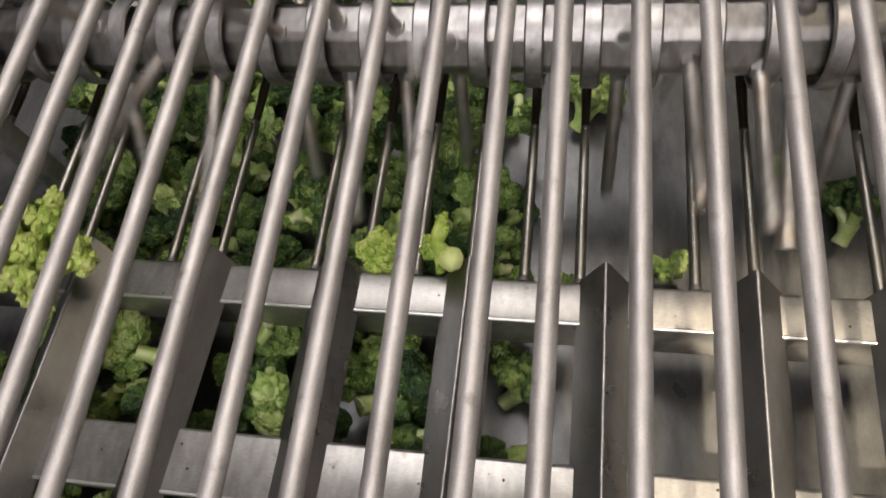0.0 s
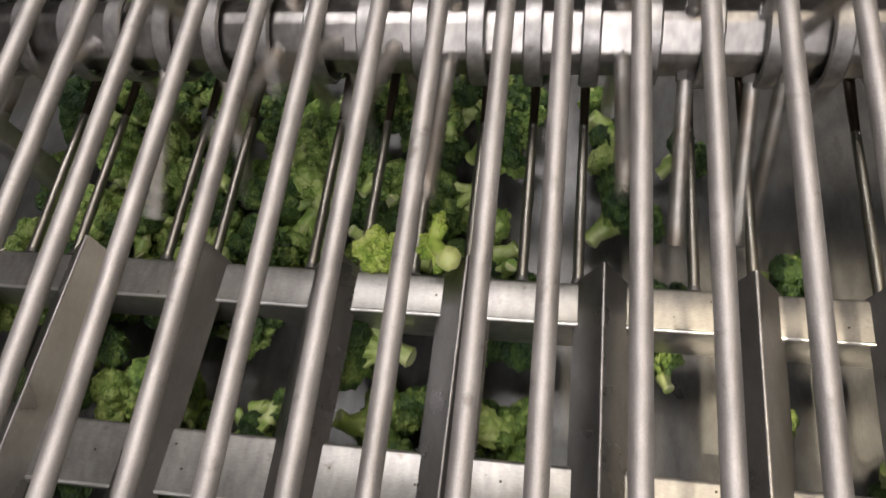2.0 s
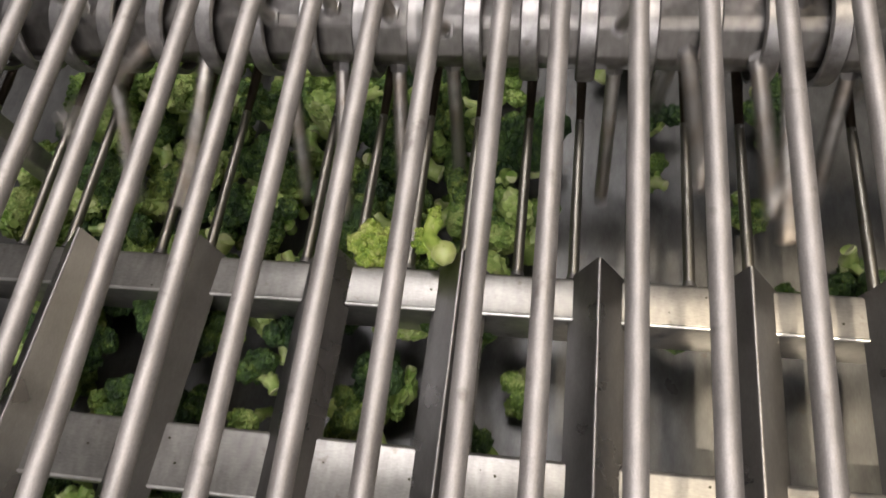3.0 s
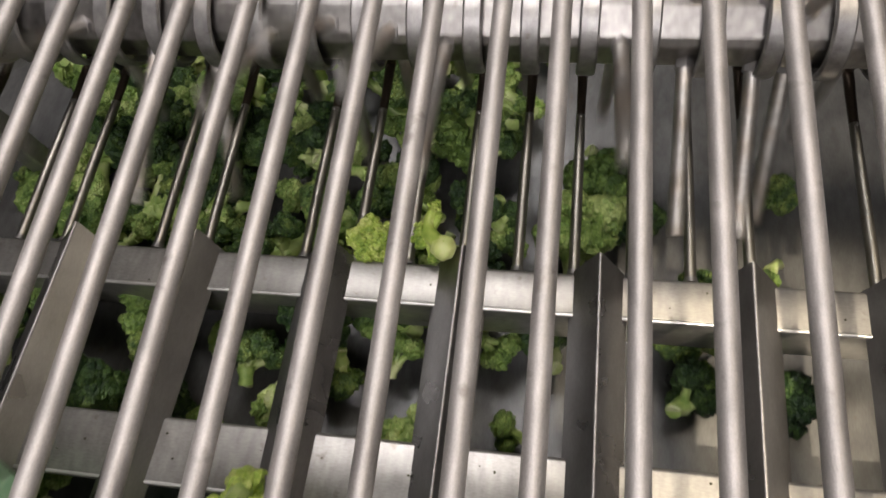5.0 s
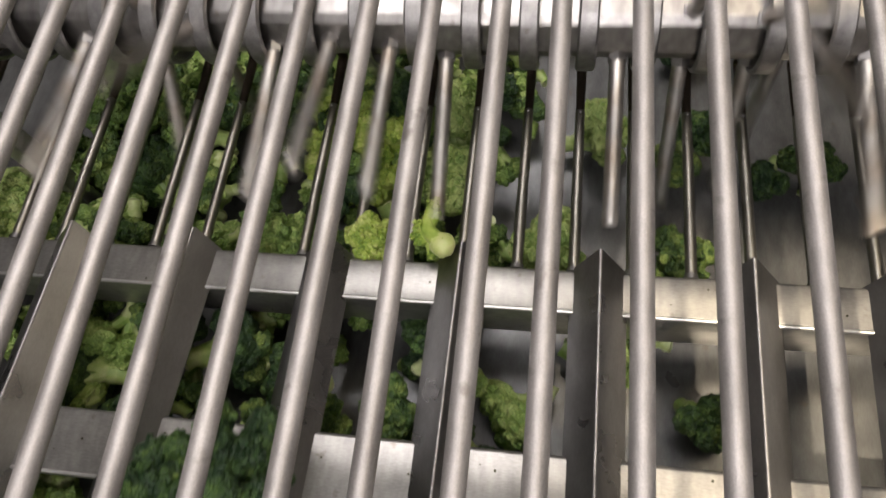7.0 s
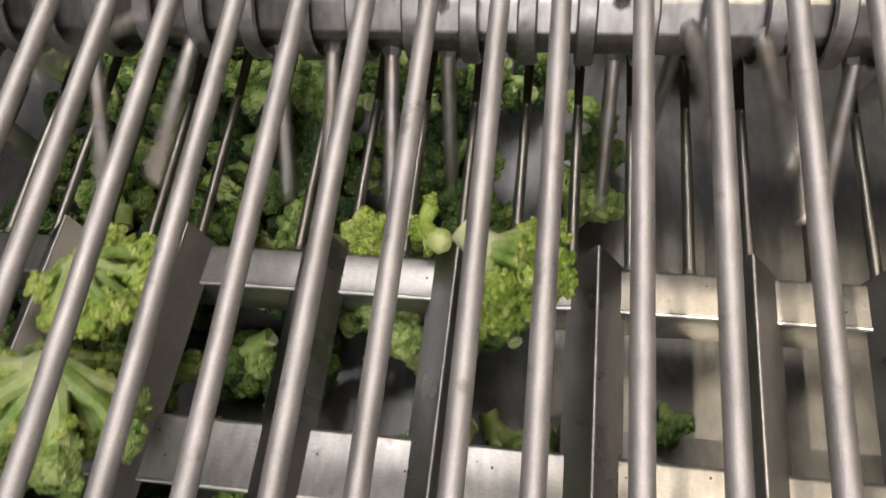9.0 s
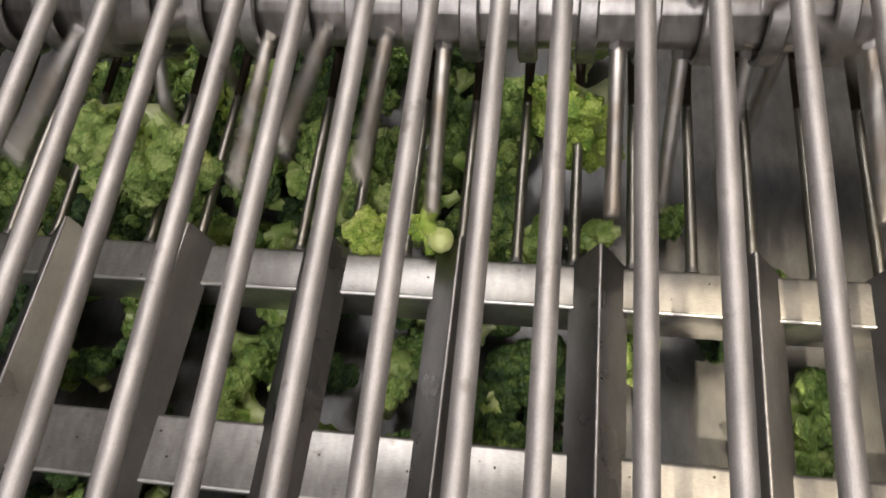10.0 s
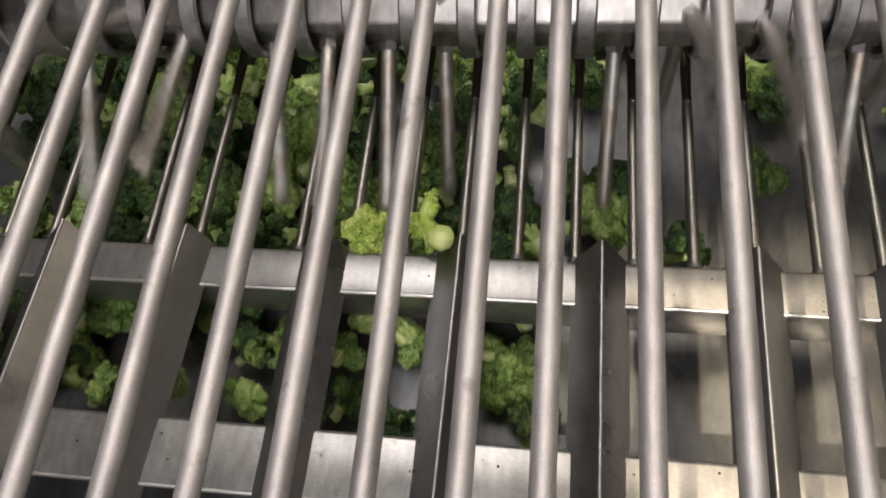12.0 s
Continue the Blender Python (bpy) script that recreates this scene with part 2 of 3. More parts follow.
def pan():
    p = empty("sheet_steel_pan", "long grey sheet-steel pan carrying broccoli florets", "pan")
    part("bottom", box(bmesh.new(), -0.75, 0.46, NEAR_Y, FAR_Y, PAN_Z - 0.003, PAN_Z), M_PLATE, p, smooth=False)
    for x in (-0.753, 0.457):
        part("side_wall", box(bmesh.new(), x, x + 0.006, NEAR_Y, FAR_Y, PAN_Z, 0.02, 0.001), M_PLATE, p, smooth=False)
    for y in (NEAR_Y + 0.2, 0.0, FAR_Y - 0.2):
        for x in (-0.74, 0.4):
            part("leg", box(bmesh.new(), x, x + 0.04, y, y + 0.04, -1.0, PAN_Z - 0.003, 0.003), M_BEAM, p)
    for y in (-0.3, 0.56):
        part("tie_bar", box(bmesh.new(), -0.747, 0.457, y, y + 0.02, PAN_Z - 0.05, PAN_Z - 0.003, 0.002), M_BEAM, p)


def cross_beam(y0, y1, label):
    b = empty("cross_beam", label, "beam", "square tubes under the angle bars")
    part("tube", box(bmesh.new(), -0.747, 0.457, y0, y1, BEAM_Z - 0.060, BEAM_Z, 0.0030), M_BEAM, b)
    # thin bright tube added to draw the highlight along the front lip
    part("glint_edge", tube(bmesh.new(), [(-0.744, y0 + 0.0013, BEAM_Z - 0.0013), (0.454, y0 + 0.0013, BEAM_Z - 0.0013)], [0.0017, 0.0017], 12), M_EDGE, b, "bright strip standing in for the glint on the front edge")
    return b


def angle_bar(x, fan):
    """A folded angle bar, ridge up: two flanges and a worn bright ridge, the far end clipped; fan: its drift in x along y."""
    a = empty("angle_bar", "dark grey folded steel angle bar, ridge up, on beams", "angle bar", "parallel grading bars")
    t = 0.0025
    for side in (-1, 1):
        bm = bmesh.new()
        prof = [(V_HALF, -V_H), (0.0014, -0.0006), (0.0, -t - 0.0012), (V_HALF - 0.001, -V_H - t)]
        ends = [[NEAR_Y] * 4, [0.2005, 0.2125, 0.2125, 0.2005]]
        rings = [[bm.verts.new((x + fan * (yy - 0.2) + side * px, yy, pz)) for (px, pz), yy in zip(prof, ys)] for ys in ends]
        for k in range(4):
            bm.faces.new((rings[0][k], rings[0][(k + 1) % 4], rings[1][(k + 1) % 4], rings[1][k]))
        bm.faces.new(rings[0])
        bm.faces.new(rings[1][::-1])
        bmesh.ops.recalc_face_normals(bm, faces=bm.faces[:])
        part("flange", bm, M_V, a, smooth=False)
    part("ridge", tube(bmesh.new(), [(x + fan * (NEAR_Y - 0.2), NEAR_Y, -0.0017), (x, 0.2122, -0.0017)], [0.0017, 0.0017], 12), M_RING, a, "worn bright ridge")
    return a


def guard():
    g = empty("guard_grille", "grille of round satin stainless bars over the machine", "guard")
    xs = [-0.209, -0.1718, -0.137, -0.1022, -0.0692, -0.0337, -0.0036, 0.0354, 0.0692, 0.1054]
    xs = [xs[0] - k * BAR_PITCH for k in range(7, 0, -1)] + xs + [xs[-1] + k * BAR_PITCH for k in range(1, 8)]
    for x in xs:
        part("bar", tube(bmesh.new(), [(x, -0.55, BAR_Z), (x, 0.0, BAR_Z), (x, 0.318, BAR_Z)], [BAR_R] * 3, 20), M_BAR, g)
    for y in (-0.545, 0.335):
        part("end_rail", box(bmesh.new(), -0.48, 0.40, y - 0.012 if y < 0 else y - 0.017, y + 0.012, BAR_Z - 0.012, BAR_Z + 0.012, 0.002), M_BEAM, g)
    for x in (-0.50, 0.40):
        part("side_rail", box(bmesh.new(), x, x + 0.02, -0.53, 0.318, BAR_Z - 0.012, BAR_Z + 0.012, 0.002), M_BEAM, g)
        for y in (-0.5, 0.28):
            part("post", box(bmesh.new(), x, x + 0.02, y, y + 0.02, -0.15, BAR_Z - 0.012, 0.002), M_BEAM, g)


def stripper(x):
    """A comb finger: a thin rod from the beam down to a bracket on a collar round the shaft."""
    s = empty("stripper_finger", "thin shiny steel rod from beam to a shaft collar", "finger", "comb of stripper fingers")
    z = BEAM_Z - 0.006
    rod = part("rod", tube(bmesh.new(), [(x, 0.2002, z), (x, 0.28, z - 0.001), (x, 0.349, z - 0.003)], [0.0044, 0.0044, 0.0040], 14), M_ROD, s)
    part("weld_bead", tube(bmesh.new(), [(x, 0.2001, z), (x, 0.2045, z)], [0.0058, 0.0048], 12), M_RING, rod)
    # the rod's continuation under the collar, coloured dark for the shadow there
    bracket = part("bracket", tube(bmesh.new(), [(x, 0.347, z - 0.003), (x, 0.375, z - 0.003), (x, 0.402, z - 0.002), (x, 0.403, 0.020)], [0.0036, 0.0042, 0.0048, 0.0048], 10), M_DARK, s, "bracket carrying on the rod, its shade put into the colour")
    part("bolt", tube(bmesh.new(), [(x, 0.3455, z + 0.002), (x, 0.345, z + 0.0034)], [0.0012, 0.0008], 10), M_RING, bracket, "small bright bolt head")
    # collar: a wide flat ring standing still round the shaft
    bm = bmesh.new()
    w, n = 0.0074, 40
    prof = [(-w, RING_R - 0.0015), (-w + 0.0015, RING_R), (w - 0.0015, RING_R), (w, RING_R - 0.0015), (w, 0.0352), (-w, 0.0352)]
    rings = [[bm.verts.new((x + px, SHAFT_Y + r * math.cos(k * math.tau / n), SHAFT_Z + r * math.sin(k * math.tau / n))) for px, r in prof] for k in range(n)]
    for k in range(n):
        a, b = rings[k], rings[(k + 1) % n]
        for j in range(6):
            bm.faces.new((a[j], a[(j + 1) % 6], b[(j + 1) % 6], b[j]))
    bmesh.ops.recalc_face_normals(bm, faces=bm.faces[:])
    part("collar", bm, M_RING, s, "wide dull grey collar")
    return s


# fingers on the turning shaft: place along it and angle of the first (0: 38 degrees under the feed side, at 2.5 s);
# at each place three stand a third of a turn apart
PLACES = [
    (-0.400, 88), (-0.345, 20), (-0.300, 55), (-0.235, 97), (-0.185, 80), (-0.137, 90), (-0.093, 111),
    (0.040, 106), (0.090, 27), (0.141, 157), (0.167, 58), (0.216, 100), (0.262, 30),
]
BEATERS = [(x, a + 120 * k) for x, a in PLACES for k in range(3)]
TURN = 0.4082


def beater_shaft():
    """Hexagonal shaft with round fingers; its own x axis runs along it."""
    s = empty("beater_shaft", "turning hexagonal steel shaft with long round fingers", "shaft")
    bm = bmesh.new()
    ring = [[bm.verts.new((x, BAR_CORNER * math.cos(radians(60 * k + 19)), BAR_CORNER * math.sin(radians(60 * k + 19)))) for k in range(6)] for x in (-0.74, 0.45)]
    for k in range(6):
        bm.faces.new((ring[0][k], ring[0][(k + 1) % 6], ring[1][(k + 1) % 6], ring[1][k]))
    bm.faces.new(ring[0])
    bm.faces.new(ring[1])
    bmesh.ops.recalc_face_normals(bm, faces=bm.faces[:])
    long_edges = [e for e in bm.edges if abs(e.verts[0].co.x - e.verts[1].co.x) > 0.1]
    bmesh.ops.bevel(bm, geom=long_edges, offset=0.0046, segments=1, profile=0.5, affect="EDGES")
    part("hexagonal_bar", bm, M_SHAFT, s, smooth=False)
    for x, a in BEATERS:
        d = Vector((0, -math.cos(radians(38 + a)), -math.sin(radians(38 + a))))
        c = Vector((x, 0, 0))
        bm = tube(bmesh.new(), [c + d * 0.030, c + d * 0.15, c + d * (REACH - 0.0015), c + d * REACH], [0.0060, 0.0060, 0.0060, 0.0050], 14)
        finger = part("finger", bm, M_FINGER, s, "round satin steel finger")
        part("lock_nut", tube(bmesh.new(), [c + d * 0.026, c + d * 0.0335], [0.0078, 0.0078], 6), M_RING, finger)
    s.matrix_basis = pose(0, SHAFT_Y, SHAFT_Z)
    return s


pan()
cross_beam(0.1655, 0.200, "square stainless tube under the angle bars, dotted with bits")
cross_beam(0.0135, 0.0625, "wide square stainless tube under the angle bars")
for y in (-0.35, -0.9, -1.5, -2.1):
    cross_beam(y, y + 0.034, "square stainless tube under the angle bars")
for i in range(-2, 8):
    shift, fan = FAN.get(i, (0.0, 0.0))
    angle_bar(V_X0 + i * V_PITCH + shift, fan)
guard()
for i in range(-18, 7):
    stripper(ROD_X0 + i * ROD_PITCH)
SHAFT = beater_shaft()
for x in (-0.77, 0.463):
    tagged(part("bearing_block", box(bmesh.new(), x, x + 0.03, SHAFT_Y - 0.05, SHAFT_Y + 0.05, -0.06, SHAFT_Z + 0.05, 0.004), M_RING), "grey steel bearing block at the end of the shaft", "bearing", "shaft bearings")
    tagged(part("bearing_post", box(bmesh.new(), x, x + 0.03, SHAFT_Y - 0.03, SHAFT_Y + 0.03, -1.0, -0.06, 0.003), M_BEAM), "steel post from the floor under the bearing", "post", "bearing posts")


# ---- broccoli ----
def lump(bm, c, r, sub, rough, seed, squash=0.8):
    v = bmesh.ops.create_icosphere(bm, subdivisions=sub, radius=1)["verts"]
    off = Vector((seed * 3.1, seed * 1.7, seed * 0.9))
    for q in v:
        d = q.co.normalized()
        k = 1 + rough * noise.noise(d * 2.2 + off) + rough * 0.8 * noise.noise(d * 5.5 + off)
        q.co = Vector(c) + Vector((d.x, d.y, d.z * squash)) * r * k
    return bm


def floret(seed, size, pale, label, branches=5, name="broccoli_floret", fine=13):
    """A broccoli floret: a cut stem that forks into branches, each with a beady crown of buds."""
    rnd = random.Random(seed)
    f = empty(name, label, name.split("_")[1], "broccoli pieces in the pan")
    stem, twigs = bmesh.new(), []
    crown = bmesh.new()
    base, fork = Vector((rnd.uniform(-0.12, 0.12) * size, rnd.uniform(-0.12, 0.12) * size, -0.1 * size - rnd.uniform(0.20, 0.32) * size)), Vector((0, 0, -0.1 * size))
    tube(stem, [base, base.lerp(fork, 0.4) + Vector((0.02 * size, 0, 0)), fork], [0.12 * size, 0.105 * size, 0.15 * size], 10)
    for k in range(branches):
        a = k * math.tau / branches + rnd.uniform(-0.3, 0.3)
        q = 0.0 if k == 0 else rnd.uniform(0.24, 0.34) * size
        tip = Vector((q * math.cos(a), q * math.sin(a), (0.26 if k == 0 else rnd.uniform(0.06, 0.2)) * size))
        twigs.append(tube(bmesh.new(), [fork - Vector((0, 0, 0.08 * size)), fork.lerp(tip, 0.5), tip], [0.09 * size, 0.065 * size, 0.08 * size], 8))
        r0 = rnd.uniform(0.19, 0.25) * size
        lump(crown, tip + Vector((0, 0, 0.05 * size)), r0, 3, 0.3, seed + k * 7.3)
        for j in range(fine):
            b = rnd.uniform(0, math.tau)
            e = rnd.uniform(0.15, 1.2)
            d = Vector((math.cos(b) * math.cos(e), math.sin(b) * math.cos(e), math.sin(e)))
            lump(crown, tip + Vector((0, 0, 0.05 * size)) + d * r0 * rnd.uniform(0.74, 0.96), r0 * rnd.uniform(0.20, 0.38), 2, 0.34, seed + k + j * 2.9, 0.9)
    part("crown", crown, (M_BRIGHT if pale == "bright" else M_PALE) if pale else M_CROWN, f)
    flesh = M_FRESH if pale == "bright" else M_STEM
    stalk = part("stem", stem, flesh, f, "pale green cut stem")
    for twig in twigs:
        part("branch", twig, flesh, stalk)
    part("cut_face", tube(bmesh.new(), [base - Vector((0, 0, 0.004 * size)), base + Vector((0, 0, 0.02 * size))], [0.105 * size, 0.116 * size], 10), M_CUT, stalk, "pale cut face of the stem")
    return f


def head(seed, size, buds, label, lobes=18, fan=1.0, stalk=1.0):
    """A piece of a broccoli head: a thick cut stalk that fans out into many branches under a bowl of beady lobes."""
    rnd = random.Random(seed)
    f = empty("broccoli_chunk", label, "chunk", "large broccoli pieces")
    base, fork = Vector((0.05 * size, -0.03 * size, -(0.20 + 0.22 * stalk) * size)), Vector((0, 0, -0.24 * size))
    stem = tube(bmesh.new(), [base, base.lerp(fork, 0.5), fork, fork + Vector((0, 0, 0.08 * size))], [0.11 * size, 0.115 * size, 0.15 * size, 0.13 * size], 14)
    trunk = part("stem", stem, M_CUT, f, "pale cut stalk")
    crown, inner = bmesh.new(), bmesh.new()
    for k in range(lobes):
        a = k * 2.39996 + rnd.uniform(-0.2, 0.2)
        tilt = math.sqrt((k + 0.5) / lobes) * 1.45 * fan
        reach = size * rnd.uniform(0.36, 0.46)
        tip = Vector((math.sin(tilt) * math.cos(a), math.sin(tilt) * math.sin(a), math.cos(tilt) * 0.75 - 0.22)) * reach
        knee = fork.lerp(tip, 0.55) + Vector((rnd.uniform(-0.03, 0.03), rnd.uniform(-0.03, 0.03), -0.05)) * size
        part("branch", tube(bmesh.new(), [fork - Vector((0, 0, 0.05 * size)), knee, tip], [0.07 * size, rnd.uniform(0.036, 0.058) * size, 0.075 * size], 8), M_STEM, trunk)
        r0 = rnd.uniform(0.10, 0.135) * size
        for j in range(7):
            u, w = rnd.uniform(0.15, 0.9), rnd.uniform(0, math.tau)
            lump(inner, knee.lerp(tip, u) + Vector((math.cos(w), math.sin(w), -0.3)) * 0.06 * size, size * rnd.uniform(0.022, 0.042), 2, 0.45, seed + k + j * 1.3, 0.9)
        lump(crown, tip, r0, 2, 0.35, seed + k * 7.3, 0.85)
        for j in range(20):
            d = Vector((rnd.gauss(0, 1), rnd.gauss(0, 1), rnd.gauss(0.25, 1))).normalized()
            lump(crown, tip + d * r0 * rnd.uniform(0.8, 1.12), r0 * rnd.uniform(0.2, 0.36), 1 + (j % 2), 0.45, seed + k + j * 2.9, 0.9)
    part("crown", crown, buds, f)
    part("inner_crown", inner, M_BRIGHT if buds is not M_CROWN else M_PALE, f, "bright young buds along the branches")
    part("cut_face", tube(bmesh.new(), [base - Vector((0, 0, 0.004 * size)), base + Vector((0, 0, 0.02 * size))], [0.096 * size, 0.107 * size], 12), M_CUT, trunk, "pale cut face of the stalk")
    return f


def leaf(size):
    bm = bmesh.new()
    n = 14
    rows = []
    for i in range(n):
        u = i / (n - 1)
        w = size * 0.42 * math.sin(math.pi * min(1, u * 0.93 + 0.05)) ** 0.8
        row = []
        for j in range(11):
            s = j / 5 - 1
            z = size * (0.10 * s * s + 0.05 * math.sin(7 * u + 3 * s) + 0.06 * math.sin(23 * u + 9 * s) * abs(s) ** 2 - 0.25 * (u - 0.5) ** 2)
            row.append(bm.verts.new((s * w * (1 + 0.08 * math.sin(u * 23 + j)), (u - 0.5) * size, z)))
        rows.append(row)
    for a, b in zip(rows, rows[1:]):
        for j in range(10):
            bm.faces.new((a[j], a[j + 1], b[j + 1], b[j]))
    bmesh.ops.solidify(bm, geom=bm.faces[:], thickness=0.0014)
    f = empty("broccoli_leaf", "broad blue-green broccoli leaf lying on the bars", "leaf")
    part("blade", bm, M_LEAF, f)
    part("midrib", tube(bmesh.new(), [(0, -0.6 * size, -0.07 * size), (0, -0.2 * size, -0.01 * size), (0, 0.35 * size, -0.005 * size)], [0.03 * size, 0.022 * size, 0.008 * size], 8), M_CUT, f, "pale midrib")
    return f


def chip(seed, size, label):
    """A broken bit of stalk with a rough pale end."""
    rnd = random.Random(seed)
    bm = lump(bmesh.new(), (0, 0, 0), size * 0.5, 4, 0.3, seed, 0.6)
    stick = tube(bmesh.new(), [(-0.6 * size, 0.1 * size, 0), (0, 0, 0.04 * size), (0.3 * size, 0, 0)], [0.13 * size, 0.2 * size, 0.24 * size], 8)
    f = empty("broccoli_chip", label, "chip", "broccoli pieces in the pan")
    part("flesh", bm, M_STEM, f)
    part("stalk", stick, M_STEM, f)
    for k in range(2):
        part("bud", lump(bmesh.new(), (0.52 * size, (0.2 - 0.36 * k) * size, rnd.uniform(-0.05, 0.15) * size), size * rnd.uniform(0.2, 0.28), 3, 0.45, seed + k), M_PALE, f, "ragged yellow-green bud")
    return f


SPEED = 0.185
MOVES = []  # (thing, rows), keyed at the end of the file


def along(s, piled):
    """Where a piece is after s metres of travel: it slows down in the heap behind the beam."""
    if not piled or s < 0.17:
        return s
    return 0.17 + (s - 0.17) * 0.48 if s < 0.86 else 0.501 + (s - 0.86)


def drift(ob, x, s0, z, turn, rnd, piled=False, v=SPEED):
    """Carries a piece steadily along the pan, with a small shake and tumble on the way."""
    rows = []
    a, b, c = turn
    for k in range(13):
        t = 1.0 * k
        rows.append((t, pose(x + rnd.uniform(-0.005, 0.005), along(s0 + v * t, piled) + rnd.uniform(-0.006, 0.006), z + rnd.uniform(0, 0.004),
                             a + rnd.uniform(-16, 16), b + rnd.uniform(-16, 16), c + rnd.uniform(-20, 20))))
    ob.matrix_basis = rows[0][1]
    MOVES.append((ob, rows))


def stream():
    rnd = random.Random(11)
    kinds = [
        floret(1, 0.066, False, "dark green broccoli floret with a cut stem", 5),
        floret(2, 0.058, False, "green broccoli floret with a pale stem", 4),
        floret(3, 0.074, True, "yellow-green broccoli floret with a thick stem", 6),
        floret(4, 0.050, False, "small dark broccoli sprig", 4, "broccoli_sprig"),
        floret(5, 0.044, True, "small pale green broccoli sprig", 3, "broccoli_sprig"),
        floret(6, 0.080, False, "large dark green broccoli floret", 7),
        chip(7, 0.036, "broken pale bit of broccoli stalk"),
    ]
    used = [False] * len(kinds)

    def take(k=None):
        k = rnd.choices(range(7), (5, 6, 7, 4, 5, 4, 6))[0] if k is None else k
        if not used[k]:
            used[k] = True
            return kinds[k]
        return copy_thing(kinds[k], pose(0, 0, 0))

    y = -2.15
    while y < 0.98:
        for x0, x1, chance in ((-0.54, -0.30, 0.96), (-0.30, -0.17, 0.94), (-0.17, -0.05, 0.78), (-0.05, 0.05, 0.42), (0.05, 0.32, 0.06)):
            piled = x1 < 0
            x = x0 + 0.03
            while x < x1 and (piled or y < 0.55):
                if rnd.random() < chance:
                    lift = rnd.uniform(0.0, 0.05) if piled else rnd.uniform(0, 0.008)
                    drift(take(), x + rnd.uniform(-0.02, 0.02), y + rnd.uniform(-0.025, 0.025), PAN_Z + 0.03 + lift,
                          (rnd.uniform(-130, 130), rnd.uniform(-50, 50), rnd.uniform(0, 360)), rnd, piled)
                if piled and rnd.random() < 0.85:
                    drift(take(rnd.choice((3, 3, 4, 6))), x + rnd.uniform(0.01, 0.045), y + rnd.uniform(0.01, 0.05), PAN_Z + 0.02 + rnd.uniform(0, 0.06),
                          (rnd.uniform(-150, 150), rnd.uniform(-50, 50), rnd.uniform(0, 360)), rnd, piled)
                x += 0.057
        y += 0.064

    def at(k, t, x, y):
        """A lone piece that passes (x, y) on the pan at t seconds."""
        drift(take(k), x, y - SPEED * t, PAN_Z + 0.028, (rnd.uniform(-100, 40), rnd.uniform(-40, 40), rnd.uniform(0, 360)), rnd)

    at(4, 0, 0.103, 0.263)
    at(0, 0, 0.259, 0.320)
    at(2, 0, 0.015, 0.438)
    at(0, 0, -0.027, 0.136)
    at(1, 1.5, 0.106, 0.281)
    at(3, 1.5, 0.032, 0.313)
    at(3, 1.5, 0.099, 0.135)
    at(1, 1.5, 0.208, 0.110)
    at(0, 2.5, 0.203, 0.348)
    at(4, 2.5, 0.204, 0.137)
    at(1, 2.5, -0.052, 0.292)
    at(1, 5.5, 0.121, 0.104)
    at(4, 5.5, 0.193, 0.347)
    at(3, 5.5, 0.197, 0.430)
    at(1, 5.5, 0.110, 0.272)
    at(3, 5.5, -0.030, 0.128)
    at(0, 6.5, 0.116, 0.155)
    at(3, 6.5, 0.115, 0.265)
    at(4, 9.0, 0.108, 0.112)
    at(1, 10.5, 0.214, 0.143)
    at(2, 10.5, 0.054, 0.274)
    at(3, 10.5, 0.144, 0.276)
    at(3, 12, 0.112, 0.261)
    at(2, 12, -0.034, 0.147)
    at(3, 12, -0.009, 0.094)
    at(1, 7.0, 0.124, 0.116)
    at(3, 7.0, 0.197, 0.355)
    at(2, 5.0, 0.045, 0.327)
    at(4, 5.0, 0.135, 0.143)
    at(1, 5.0, 0.194, 0.148)
    at(2, 11.0, 0.185, 0.268)
    at(1, 11.0, 0.048, 0.131)
    at(1, 11.0, 0.015, 0.134)
    at(3, 3.0, 0.176, 0.315)
    at(4, 3.0, 0.103, 0.189)


stream()


